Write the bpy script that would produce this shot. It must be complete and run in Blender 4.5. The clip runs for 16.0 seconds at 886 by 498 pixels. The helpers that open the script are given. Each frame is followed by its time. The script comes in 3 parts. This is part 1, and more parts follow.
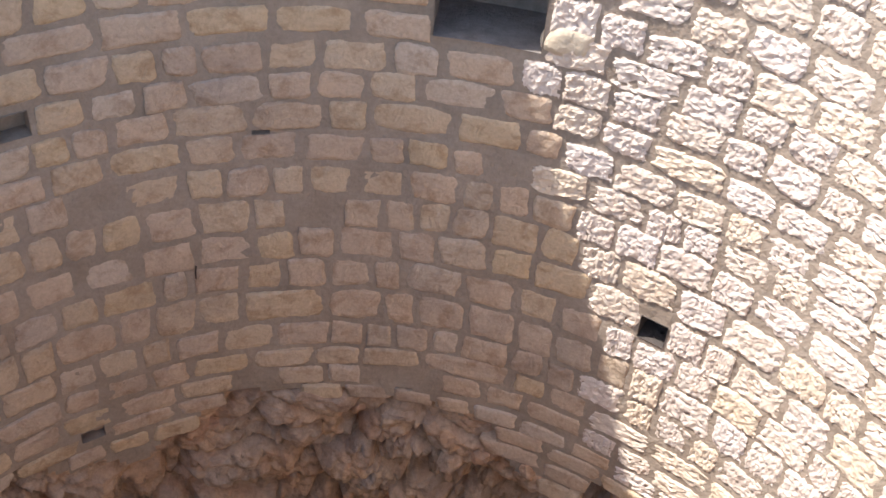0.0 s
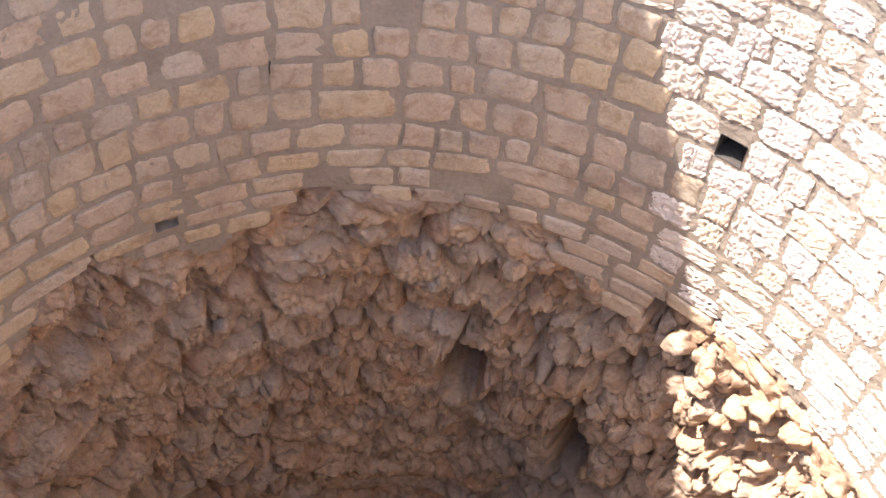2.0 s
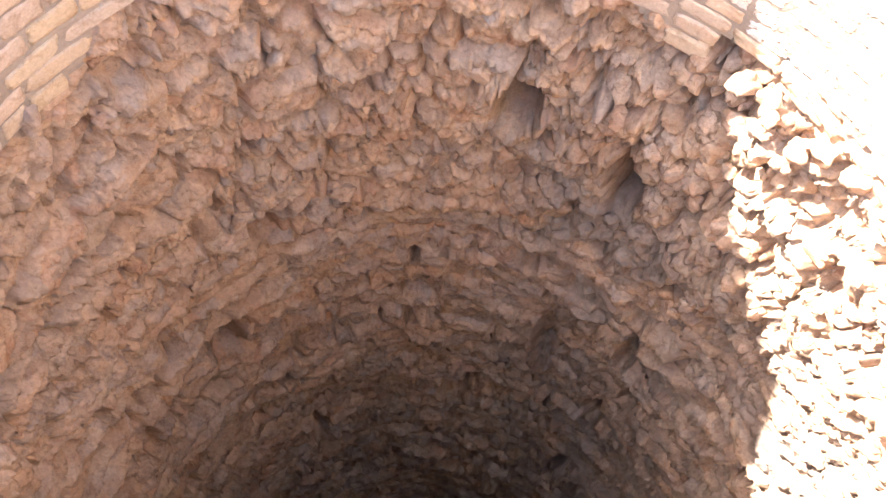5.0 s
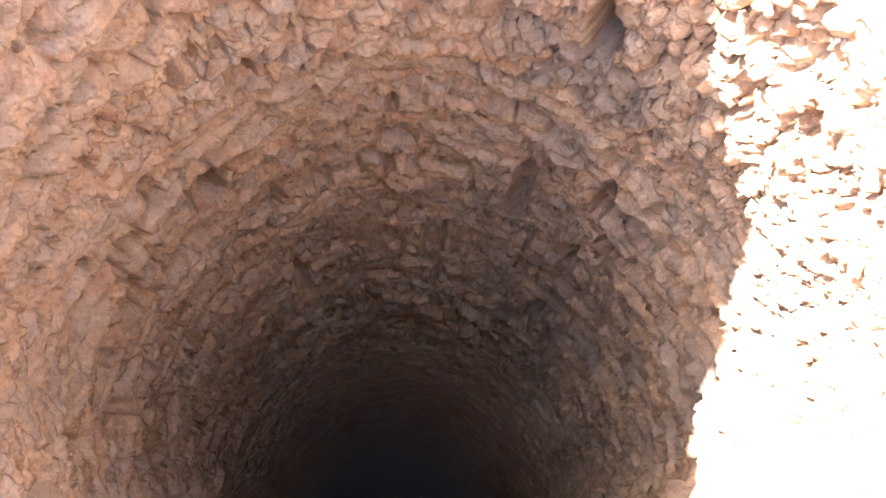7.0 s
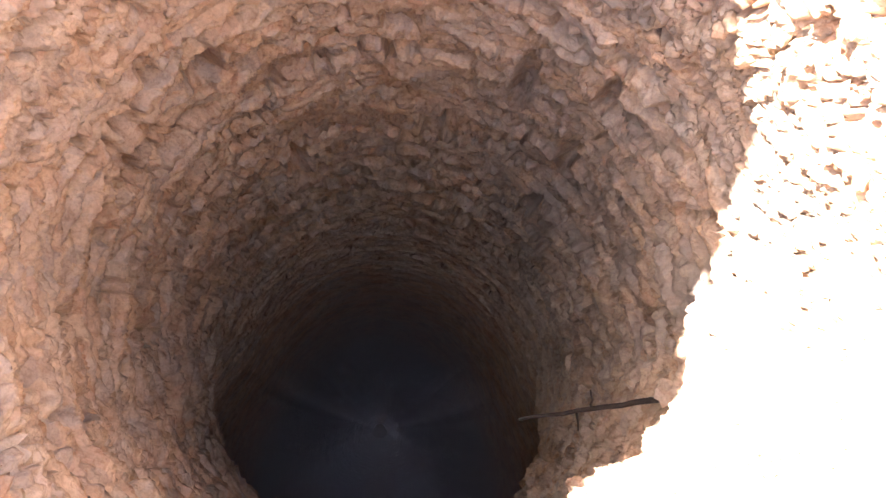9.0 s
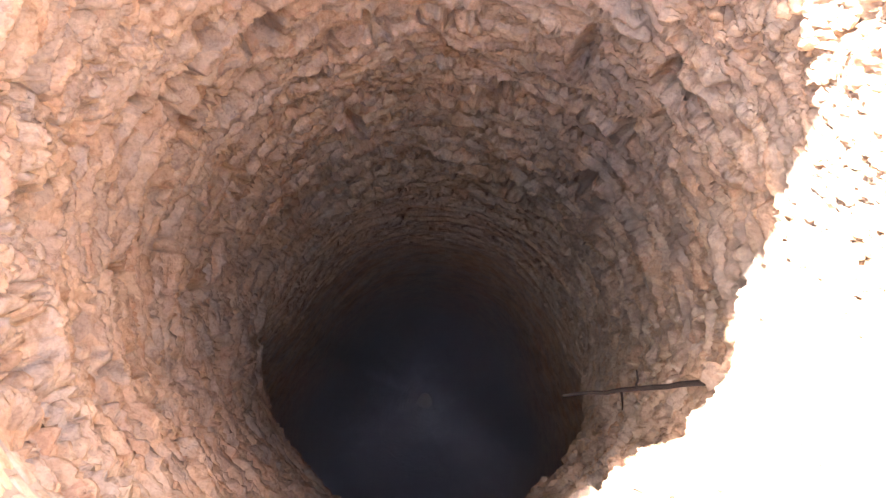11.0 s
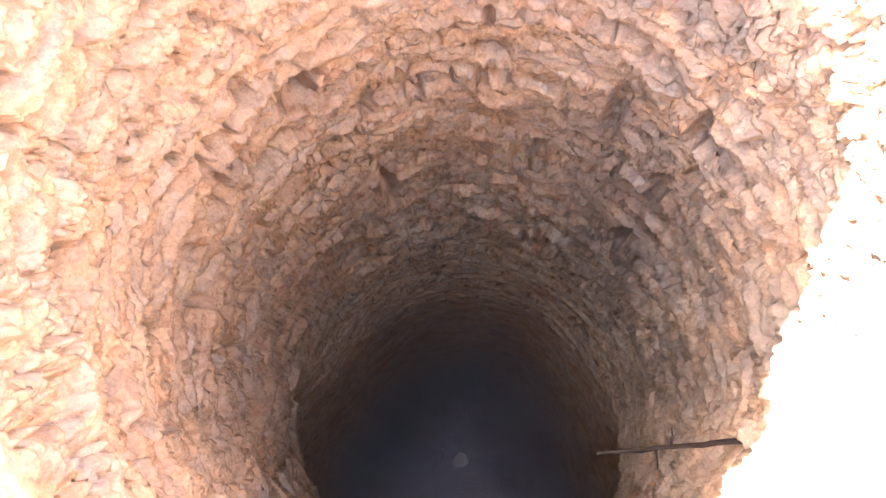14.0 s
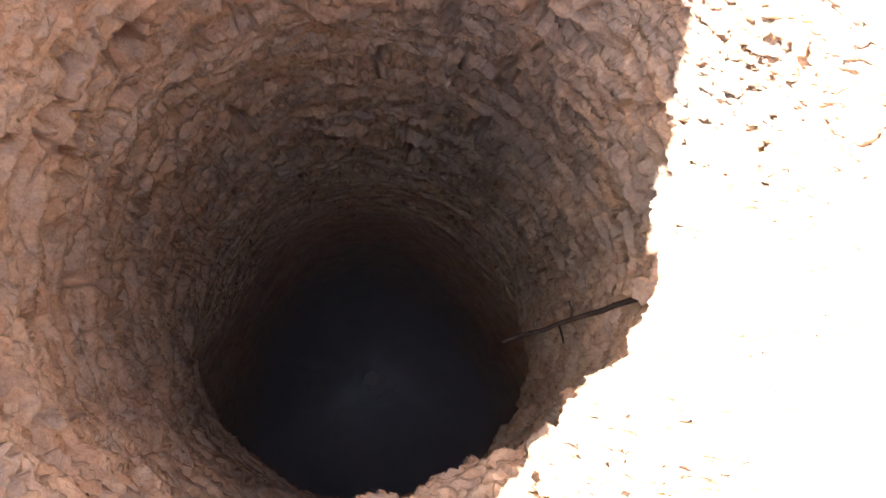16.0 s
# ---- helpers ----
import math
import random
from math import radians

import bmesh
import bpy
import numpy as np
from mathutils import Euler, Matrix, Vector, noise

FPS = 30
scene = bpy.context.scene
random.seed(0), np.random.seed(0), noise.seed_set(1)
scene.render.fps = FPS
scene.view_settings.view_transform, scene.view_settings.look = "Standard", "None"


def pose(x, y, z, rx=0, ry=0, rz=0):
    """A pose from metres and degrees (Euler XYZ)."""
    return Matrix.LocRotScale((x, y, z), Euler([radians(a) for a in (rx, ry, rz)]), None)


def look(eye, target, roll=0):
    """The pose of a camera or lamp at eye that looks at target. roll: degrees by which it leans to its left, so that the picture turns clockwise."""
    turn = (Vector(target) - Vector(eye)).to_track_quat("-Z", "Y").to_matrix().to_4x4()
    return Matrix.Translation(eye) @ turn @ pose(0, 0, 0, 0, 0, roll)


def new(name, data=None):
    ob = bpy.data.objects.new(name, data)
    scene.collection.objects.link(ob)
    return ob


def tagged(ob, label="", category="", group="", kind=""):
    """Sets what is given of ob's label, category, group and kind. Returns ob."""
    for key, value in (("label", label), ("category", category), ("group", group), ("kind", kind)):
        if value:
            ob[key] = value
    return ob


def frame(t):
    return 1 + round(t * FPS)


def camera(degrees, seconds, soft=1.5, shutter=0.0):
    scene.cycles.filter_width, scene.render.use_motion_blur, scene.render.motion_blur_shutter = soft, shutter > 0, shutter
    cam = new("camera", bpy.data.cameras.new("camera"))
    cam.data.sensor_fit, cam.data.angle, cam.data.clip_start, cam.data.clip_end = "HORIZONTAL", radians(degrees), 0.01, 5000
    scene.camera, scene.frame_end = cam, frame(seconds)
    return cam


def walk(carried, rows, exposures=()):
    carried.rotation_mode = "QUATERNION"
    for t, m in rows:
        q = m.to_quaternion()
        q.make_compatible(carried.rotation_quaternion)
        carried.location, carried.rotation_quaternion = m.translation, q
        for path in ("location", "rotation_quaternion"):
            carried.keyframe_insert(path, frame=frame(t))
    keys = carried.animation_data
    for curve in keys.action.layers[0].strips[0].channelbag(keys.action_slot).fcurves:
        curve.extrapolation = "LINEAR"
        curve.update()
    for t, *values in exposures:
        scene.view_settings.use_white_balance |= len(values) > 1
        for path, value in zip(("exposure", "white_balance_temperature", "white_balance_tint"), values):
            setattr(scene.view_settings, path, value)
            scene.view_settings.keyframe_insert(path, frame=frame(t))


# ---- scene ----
# An old round well: a masonry lining above, a shaft hewn through rubbly rock below.
# Angles run clockwise from the far side (+y); heights are metres from the ground at the mouth.
cam = camera(42.8, 16.0)
PATH = [  # seconds, x, y, z, turn, tilt, lean
    (0.0, 0.029, -1.450, 1.664, -7.33, 48.17, 5.31),
    (0.5, 0.020, -1.438, 1.653, -7.00, 46.24, 5.81),
    (1.0, 0.010, -1.427, 1.634, -6.35, 43.26, 5.93),
    (1.5, 0.007, -1.416, 1.626, -5.23, 40.39, 5.84),
    (2.0, 0.010, -1.421, 1.623, -3.76, 38.19, 5.56),
    (2.5, 0.009, -1.411, 1.610, -2.22, 36.15, 4.97),
    (3.0, 0.010, -1.411, 1.602, -1.00, 34.37, 4.19),
    (3.5, 0.011, -1.404, 1.598, -0.49, 32.38, 3.91),
    (4.0, 0.014, -1.392, 1.579, -0.23, 29.97, 3.15),
    (4.5, 0.008, -1.393, 1.568, -0.10, 27.24, 3.37),
    (7.0, -0.014, -1.408, 1.572, -6.12, 17.27, 8.59),
    (7.5, -0.021, -1.397, 1.560, -7.46, 15.31, 10.28),
    (8.0, -0.027, -1.386, 1.547, -9.82, 13.27, 14.33),
    (8.5, -0.040, -1.356, 1.533, -12.14, 12.23, 17.47),
    (9.0, -0.039, -1.340, 1.520, -12.49, 11.66, 17.05),
    (9.5, -0.037, -1.333, 1.508, -10.54, 10.62, 14.97),
    (10.0, -0.030, -1.332, 1.504, -8.28, 9.67, 13.21),
    (12.5, -0.014, -1.340, 1.500, 13.73, 10.77, -2.55),
    (13.0, -0.005, -1.345, 1.507, 17.51, 11.47, -5.49),
    (13.5, 0.014, -1.350, 1.511, 18.91, 12.38, -7.83),
    (14.0, 0.023, -1.349, 1.503, 10.31, 12.61, -3.05),
    (14.5, 0.020, -1.349, 1.484, 2.27, 11.84, 2.22),
    (15.0, 0.019, -1.351, 1.463, -5.15, 10.71, 6.79),
    (15.5, 0.016, -1.343, 1.447, -14.34, 9.87, 12.81),
    (16.0, 0.006, -1.340, 1.433, -27.27, 9.16, 21.80),
]
EXPOSURES = [(0.0, 1.25), (2.0, 1.95), (3.5, 2.68), (4.5, 3.15), (7.0, 3.82), (8.0, 4.0), (10.0, 4.12), (12.5, 5.0), (13.5, 5.1), (14.5, 5.1), (15.0, 4.95), (15.5, 4.42), (16.0, 3.55)]
walk(cam, [(t, pose(x, y, z, 0, 0, turn) @ pose(0, 0, 0, tilt) @ pose(0, 0, 0, 0, 0, lean))
           for t, x, y, z, turn, tilt, lean in PATH], EXPOSURES)

# ---- light ----
SUN_FROM, SUN_UP = 280.0, 58.0
world = bpy.data.worlds.new("sky")
scene.world = world
world.use_nodes = True
wn = world.node_tree.nodes
sky = wn.new("ShaderNodeTexSky")
sky.sky_type, sky.sun_disc = "NISHITA", False
sky.dust_density = 1.6
sky.sun_elevation, sky.sun_rotation = radians(SUN_UP), radians(SUN_FROM)
wn["Background"].inputs["Strength"].default_value = 0.15
world.node_tree.links.new(sky.outputs[0], wn["Background"].inputs["Color"])
sun_data = bpy.data.lights.new("sun", "SUN")
sun_data.energy, sun_data.angle, sun_data.color = 4.0, radians(0.5), (1.0, 0.965, 0.915)
sun = new("sun", sun_data)
sun_way = Vector((math.sin(radians(SUN_FROM)) * math.cos(radians(SUN_UP)),
                  math.cos(radians(SUN_FROM)) * math.cos(radians(SUN_UP)), math.sin(radians(SUN_UP))))
sun.matrix_world = look(sun_way * 40, (0, 0, 0))

# ---- materials ----


class Mat:
    """A node material with a few short ways to add nodes."""

    def __init__(self, name, rough=0.9):
        self.m = bpy.data.materials.new(name)
        self.m.use_nodes = True
        self.t = self.m.node_tree
        self.b = self.t.nodes["Principled BSDF"]
        self.b.inputs["Roughness"].default_value = rough
        self.b.inputs["Specular IOR Level"].default_value = 0.2
        self.where = self.t.nodes.new("ShaderNodeNewGeometry").outputs["Position"]

    def put(self, value, socket):
        if isinstance(value, (int, float, tuple)):
            socket.default_value = value
        else:
            self.t.links.new(value, socket)

    def noise(self, scale, detail=4.0, rough=0.6, warp=0.0, vec=None):
        n = self.t.nodes.new("ShaderNodeTexNoise")
        n.inputs["Scale"].default_value, n.inputs["Detail"].default_value = scale, detail
        n.inputs["Roughness"].default_value, n.inputs["Distortion"].default_value = rough, warp
        self.t.links.new(vec or self.where, n.inputs["Vector"])
        return n.outputs["Fac"]

    def cells(self, scale, out="Distance", feature="F1", vec=None):
        n = self.t.nodes.new("ShaderNodeTexVoronoi")
        n.feature = feature
        n.inputs["Scale"].default_value = scale
        self.t.links.new(vec or self.where, n.inputs["Vector"])
        return n.outputs[out]

    def ramp(self, fac, *stops):
        n = self.t.nodes.new("ShaderNodeValToRGB")
        r = n.color_ramp
        while len(r.elements) < len(stops):
            r.elements.new(0.5)
        for e, (p, c) in zip(r.elements, stops):
            e.position, e.color = p, ((c, c, c, 1) if isinstance(c, (int, float)) else (*c, 1))
        self.t.links.new(fac, n.inputs[0])
        return n.outputs[0]

    def mix(self, fac, a, b, kind="MIX"):
        n = self.t.nodes.new("ShaderNodeMix")
        n.data_type, n.blend_type = "RGBA", kind
        self.put(fac, n.inputs[0])
        self.put((*a, 1) if isinstance(a, tuple) else a, n.inputs[6])
        self.put((*b, 1) if isinstance(b, tuple) else b, n.inputs[7])
        return n.outputs[2]

    def math(self, kind, a, b=0.5):
        n = self.t.nodes.new("ShaderNodeMath")
        n.operation = kind
        self.put(a, n.inputs[0])
        self.put(b, n.inputs[1])
        return n.outputs[0]

    def squeeze(self, sx, sy, sz):
        n = self.t.nodes.new("ShaderNodeVectorMath")
        n.operation = "MULTIPLY"
        self.t.links.new(self.where, n.inputs[0])
        n.inputs[1].default_value = (sx, sy, sz)
        return n.outputs[0]

    def pick(self):
        return self.t.nodes.new("ShaderNodeObjectInfo").outputs["Random"]

    def island(self):
        return self.t.nodes.new("ShaderNodeNewGeometry").outputs["Random Per Island"]

    def done(self, colour, *bumps):
        self.put(colour, self.b.inputs["Base Color"])
        last = None
        for height, strength, distance in bumps:
            n = self.t.nodes.new("ShaderNodeBump")
            n.inputs["Strength"].default_value, n.inputs["Distance"].default_value = strength, distance
            self.t.links.new(height, n.inputs["Height"])
            if last:
                self.t.links.new(last, n.inputs["Normal"])
            last = n.outputs["Normal"]
        if last:
            self.t.links.new(last, self.b.inputs["Normal"])
        return self.m


def limestone(name, per_object):
    k = Mat(name, 0.88)
    tone = k.pick() if per_object else k.island()
    base = k.ramp(tone, (0.0, (0.540, 0.402, 0.296)), (0.25, (0.615, 0.452, 0.322)), (0.5, (0.552, 0.418, 0.314)),
                  (0.72, (0.610, 0.448, 0.288)), (1.0, (0.580, 0.460, 0.360)))
    stain = k.ramp(k.noise(10, 6, 0.7, 0.5), (0.34, (0.660, 0.576, 0.503)), (0.50, (1.0, 1.0, 1.0)), (0.70, (1.06, 1.08, 1.10)))
    fine = k.ramp(k.noise(60, 3, 0.7), (0.3, 0.82), (0.7, 1.08))
    grime = k.ramp(k.noise(1.3, 5, 0.65, 0.5), (0.50, (1.0, 1.0, 1.0)), (0.68, (0.74, 0.73, 0.75)))
    base = k.mix(1.0, base, grime, "MULTIPLY")
    c = k.mix(0.7, base, stain, "MULTIPLY")
    c = k.mix(0.8, c, fine, "MULTIPLY")
    return k.done(c, (k.noise(20, 6, 0.68, 0.4), 0.7, 0.03), (k.noise(110, 3, 0.7), 0.4, 0.005))


def sunlit_weathered(name, per_object):
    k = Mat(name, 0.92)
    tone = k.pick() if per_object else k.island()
    # paler than the dressed stone: part of the sun's brightness is put into this colour
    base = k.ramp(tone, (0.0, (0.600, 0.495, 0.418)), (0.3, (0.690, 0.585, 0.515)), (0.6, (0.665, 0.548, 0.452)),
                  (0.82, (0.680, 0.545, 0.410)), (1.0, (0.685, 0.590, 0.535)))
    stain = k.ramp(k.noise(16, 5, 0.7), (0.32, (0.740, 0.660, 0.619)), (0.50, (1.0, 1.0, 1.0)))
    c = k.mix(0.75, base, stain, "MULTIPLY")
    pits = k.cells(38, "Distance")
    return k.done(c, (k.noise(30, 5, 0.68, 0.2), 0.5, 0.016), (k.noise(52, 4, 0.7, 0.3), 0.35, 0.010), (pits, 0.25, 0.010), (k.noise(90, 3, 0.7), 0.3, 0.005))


def mortar(name):
    k = Mat(name, 0.95)
    c = k.ramp(k.noise(3.2, 6, 0.62), (0.3, (0.275, 0.214, 0.164)), (0.55, (0.356, 0.281, 0.219)), (0.75, (0.385, 0.314, 0.250)))
    c = k.mix(0.6, c, k.ramp(k.noise(45, 3, 0.7), (0.3, 0.75), (0.7, 1.1)), "MULTIPLY")
    return k.done(c, (k.noise(14, 5, 0.65), 0.6, 0.03), (k.noise(120, 3, 0.7), 0.4, 0.005))


def rock(name):
    k = Mat(name, 0.93)
    c = k.ramp(k.noise(1.3, 5, 0.6, 0.4), (0.3, (0.435, 0.286, 0.199)), (0.5, (0.475, 0.326, 0.229)), (0.7, (0.462, 0.336, 0.246)))
    lump = k.ramp(k.cells(6.0, "Color"), (0.2, (0.830, 0.760, 0.710)), (0.55, (1.0, 0.97, 0.94)), (0.9, (1.12, 1.12, 1.12)))
    c = k.mix(0.5, c, lump, "MULTIPLY")
    # single stones: grey, cream and reddish
    kinds = k.ramp(k.cells(5.2, "Color", vec=k.squeeze(1.0, 1.0, 1.5)), (0.25, (0.80, 0.84, 0.90)), (0.42, (1.0, 0.97, 0.90)), (0.58, (1.14, 1.12, 1.04)), (0.72, (1.02, 0.96, 0.88)), (0.85, (0.98, 0.84, 0.76)))
    c = k.mix(0.75, c, kinds, "MULTIPLY")
    cream = k.ramp(k.noise(2.3, 5, 0.65, 0.6), (0.52, 0.0), (0.66, 0.5))
    c = k.mix(cream, c, (0.515, 0.392, 0.292))
    odd = k.ramp(k.cells(3.1, "Color", vec=k.squeeze(1.0, 1.0, 1.8)), (0.55, 0.0), (0.62, 0.28))
    c = k.mix(odd, c, (0.445, 0.360, 0.300))
    stain = k.ramp(k.noise(9, 6, 0.7, 0.5), (0.33, (0.640, 0.550, 0.480)), (0.50, (1.0, 1.0, 1.0)))
    c = k.mix(0.75, c, stain, "MULTIPLY")
    damp = k.ramp(k.noise(0.9, 5, 0.68, 0.8), (0.56, 0.0), (0.72, 0.35))
    c = k.mix(damp, c, (0.300, 0.235, 0.192))
    spots = k.ramp(k.noise(3.6, 5, 0.7, 0.9), (0.61, 0.0), (0.70, 0.45))
    c = k.mix(spots, c, (0.205, 0.165, 0.140))
    grain = k.ramp(k.noise(34, 5, 0.7, 0.6), (0.36, 0.72), (0.52, 1.0), (0.66, 1.14))
    c = k.mix(0.6, c, grain, "MULTIPLY")
    # dark flecks paint the shade of small pits, without any relief
    pit_shade = k.ramp(k.noise(21, 4, 0.62, 1.0), (0.59, 0.0), (0.67, 0.5))
    c = k.mix(pit_shade, c, (0.235, 0.165, 0.122))
    # a grey stain on one side, widened to paint in that side's shade
    split = k.t.nodes.new("ShaderNodeSeparateXYZ")
    k.t.links.new(k.where, split.inputs[0])
    side = k.math("ADD", k.math("MULTIPLY", split.outputs[0], 0.36), k.math("MULTIPLY", split.outputs[1], 0.25))
    stain_shade = k.math("MULTIPLY", k.ramp(side, (0.68, 0.0), (0.92, 1.0)), k.ramp(k.noise(1.6, 5, 0.65, 0.6), (0.36, 0.0), (0.58, 0.75)))
    drop = k.math("MULTIPLY", k.ramp(k.math("MULTIPLY", split.outputs[2], -0.05), (0.20, 0.0), (0.26, 1.0), (0.6, 1.0), (0.8, 0.0)), stain_shade)
    c = k.mix(drop, c, (0.190, 0.156, 0.136))
    # grey towards the bottom, painted in for the glare over the pit
    haze_depth = k.math("ADD", k.math("MULTIPLY", split.outputs[2], -0.04), k.math("MULTIPLY", k.noise(0.7, 4, 0.6), 0.14))
    c = k.mix(k.ramp(haze_depth, (0.76, 0.0), (0.94, 1.0)), c, (0.340, 0.310, 0.318))
    layers = k.noise(5, 5, 0.65, 0.3, k.squeeze(1.0, 1.0, 6.0))
    return k.done(c, (layers, 0.5, 0.06), (k.noise(20, 5, 0.66, 0.4), 0.45, 0.020), (k.noise(70, 4, 0.7), 0.2, 0.006))


def plain(name, a, b, scale, rough=0.9, bump=0.02):
    k = Mat(name, rough)
    n = k.noise(scale, 6, 0.65)
    return k.done(k.ramp(n, (0.3, a), (0.7, b)), (k.noise(scale * 5, 5, 0.7), 0.6, bump))


STONE, STONE_FAR = limestone("dressed_limestone", True), limestone("dressed_limestone_rest", False)
ROUGH, ROUGH_FAR = sunlit_weathered("sunlit_weathered_limestone", True), sunlit_weathered("sunlit_weathered_limestone_rest", False)
MORTAR, ROCK = mortar("lime_mortar"), rock("shaft_rock")
PLASTER = plain("cream_plaster", (0.55, 0.44, 0.32), (0.64, 0.53, 0.40), 4)
GREY = plain("recess_grey", (0.17, 0.145, 0.13), (0.34, 0.29, 0.26), 9)
EARTH = plain("dry_earth", (0.34, 0.27, 0.19), (0.45, 0.37, 0.27), 1.5)
# pale grey of the added floor, which imitates haze in the pit
PIT_HAZE = plain("pit_haze", (0.290, 0.265, 0.270), (0.350, 0.320, 0.326), 0.8)
# near-black for the putlog hole's inside, standing in for its shade
HOLE_SHADE = plain("hole_shade", (0.06, 0.05, 0.045), (0.11, 0.09, 0.08), 12)
IRON = plain("rusty_iron", (0.05, 0.035, 0.028), (0.10, 0.06, 0.04), 30, 0.7, 0.003)
WOOD = plain("weathered_branch", (0.022, 0.015, 0.013), (0.045, 0.03, 0.024), 18, 0.85, 0.006)

# ---- shared shapes ----
R = 2.3            # inner radius of the masonry
SHAFT = 2.36       # mean radius of the rock just below it
rng = random.Random(5)


def part(name, mesh, material, parent, label=""):
    ob = new(name, mesh)
    if material and not mesh.materials:
        mesh.materials.append(material)
    ob.parent = parent
    if label:
        ob["label"] = label
    return ob


def mesh_of(name, verts, faces, smooth=False):
    me = bpy.data.meshes.new(name)
    me.from_pydata([tuple(v) for v in verts], [], faces)
    me.update()
    if smooth:
        me.shade_smooth()
    return me


def hash3(i, j, k, salt):
    h = (i * 374761393 + j * 668265263 + k * 2147483647 + salt * 974634777) & 0xFFFFFFFF
    h = ((h ^ (h >> 13)) * 1274126177) & 0xFFFFFFFF
    h = ((h ^ (h >> 16)) * 2246822519) & 0xFFFFFFFF
    return (h ^ (h >> 15)) / 4294967296.0


def vnoise(p, salt):
    """Smooth value noise, -1 to 1."""
    i = np.floor(p).astype(np.int64)
    f = p - i
    f = f * f * f * (f * (f * 6 - 15) + 10)
    out = 0
    for a in (0, 1):
        for b in (0, 1):
            for c in (0, 1):
                w = (f[:, 0] if a else 1 - f[:, 0]) * (f[:, 1] if b else 1 - f[:, 1]) * (f[:, 2] if c else 1 - f[:, 2])
                out = out + w * hash3(i[:, 0] + a, i[:, 1] + b, i[:, 2] + c, salt)
    return out * 2 - 1


def fbm(p, salt, octaves=4, gain=0.5):
    out, amp = 0, 1.0
    for o in range(octaves):
        out = out + amp * vnoise(p * 2.03 ** o, salt + o)
        amp *= gain
    return out


def chips(p, salt):
    """Packed angular stones: how far each point stands proud (-1 to 1), and how deep its joint is (0 to 1)."""
    i = np.floor(p).astype(np.int64)
    d1 = np.full(len(p), 9.0)
    d2 = np.full(len(p), 9.0)
    tall = np.zeros(len(p))
    for a in (-1, 0, 1):
        for b in (-1, 0, 1):
            for c in (-1, 0, 1):
                q = i + (a, b, c)
                h = [hash3(q[:, 0], q[:, 1], q[:, 2], salt + n) for n in range(6)]
                off = np.stack([q[:, 0] + h[0], q[:, 1] + h[1], q[:, 2] + h[2]], 1) - p
                d = np.sqrt((off ** 2).sum(1))
                face = h[3] * 1.6 - 0.8 + off[:, 2] * (h[4] * 1.7 - 0.75) + (off[:, 0] + off[:, 1]) * (h[5] - 0.5) * 1.2
                near = d < d1
                d2 = np.where(near, d1, np.minimum(d2, d))
                tall = np.where(near, face, tall)
                d1 = np.where(near, d, d1)
    joint = np.clip(1 - (d2 - d1) / 0.15, 0, 1)
    return np.clip(tall, -1.2, 1.2), joint, d1


def sheet(name, phis, heights, radius_at, skip=None):
    """A closed ring of quads: radius_at(phi array in degrees, z array) gives the radius."""
    n, m = len(phis), len(heights)
    ph, z = [a.ravel() for a in np.meshgrid(np.array(phis), np.array(heights))]
    r = radius_at(ph, z)
    a = np.radians(ph)
    verts = np.stack([r * np.sin(a), r * np.cos(a), z], 1)
    faces = []
    for j in range(m - 1):
        zc = (heights[j] + heights[j + 1]) / 2
        for i in range(n):
            k = (i + 1) % n
            nxt = phis[i + 1] if i + 1 < n else phis[0] + 360
            if skip and skip((phis[i] + nxt) / 2, zc):
                continue
            faces.append((j * n + i, (j + 1) * n + i, (j + 1) * n + k, j * n + k))
    return verts, faces


def on_wall(phi, z, r):
    a = radians(phi)
    return Vector((r * math.sin(a), r * math.cos(a), z))


# ---- the wall's top: an unseen parapet, stepped so its shadow falls where wanted ----
TOP = [(-180, 0.20), (-166, -0.40), (-152, -1.20), (-126, -1.20), (-112, -0.60), (-95, -0.70), (-88, -0.20), (-80, 0.15), (-72, -0.20), (-64, -0.05),
       (-57, 0.60), (-50, 0.98), (-40, 0.92), (-30, 0.36), (-23.5, 0.36), (-20.5, 0.82), (-16, 0.77), (-11, 0.69), (-6, 0.64), (-4, 0.60), (-1, 0.46), (2, 0.58), (6.5, 0.45), (8, -0.35), (21, -0.35), (25, 0.30),
       (60, 0.45), (130, 0.30), (180, 0.20)]


def top_at(phi):
    phi = (phi + 180) % 360 - 180
    step = math.floor(phi / 1.5) * 1.5 + 0.75 if -24 < phi < 7 else math.floor(phi / 5.0) * 5.0 + 2.5
    return float(np.interp(step, [a for a, _ in TOP], [b for _, b in TOP])) + (0.02 if -24 < phi < 7 else 0.05) * math.sin(step * 12.7)


# ---- courses ----
BEDS = [1.47, 1.30, 1.13, 0.96, 0.79, 0.62, 0.46, 0.30, 0.14, -0.02, -0.18, -0.335, -0.491, -0.637, -0.789, -0.933, -1.089, -1.240, -1.413,
        -1.599, -1.784, -1.967, -2.175, -2.346, -2.492, -2.634, -2.755, -2.885, -3.02, -3.16, -3.30, -3.44]
# square holes and gaps in the lining: from, to, bottom, top, depth
HOLES = [(35.5, 38.6, -1.835, -1.71, 0.45), (-31.2, -28.3, -0.92, -0.81, 0.08), (9.8, 20.2, -0.60, -0.30, 0.30),
         (-30.0, -27.2, -2.70, -2.63, 0.12), (-7.7, -5.9, -1.09, -1.07, 0.10)]


def holed(phi, z, grow=0.0):
    return any(a - grow < phi < b + grow and c < z < d for a, b, c, d, _ in HOLES)


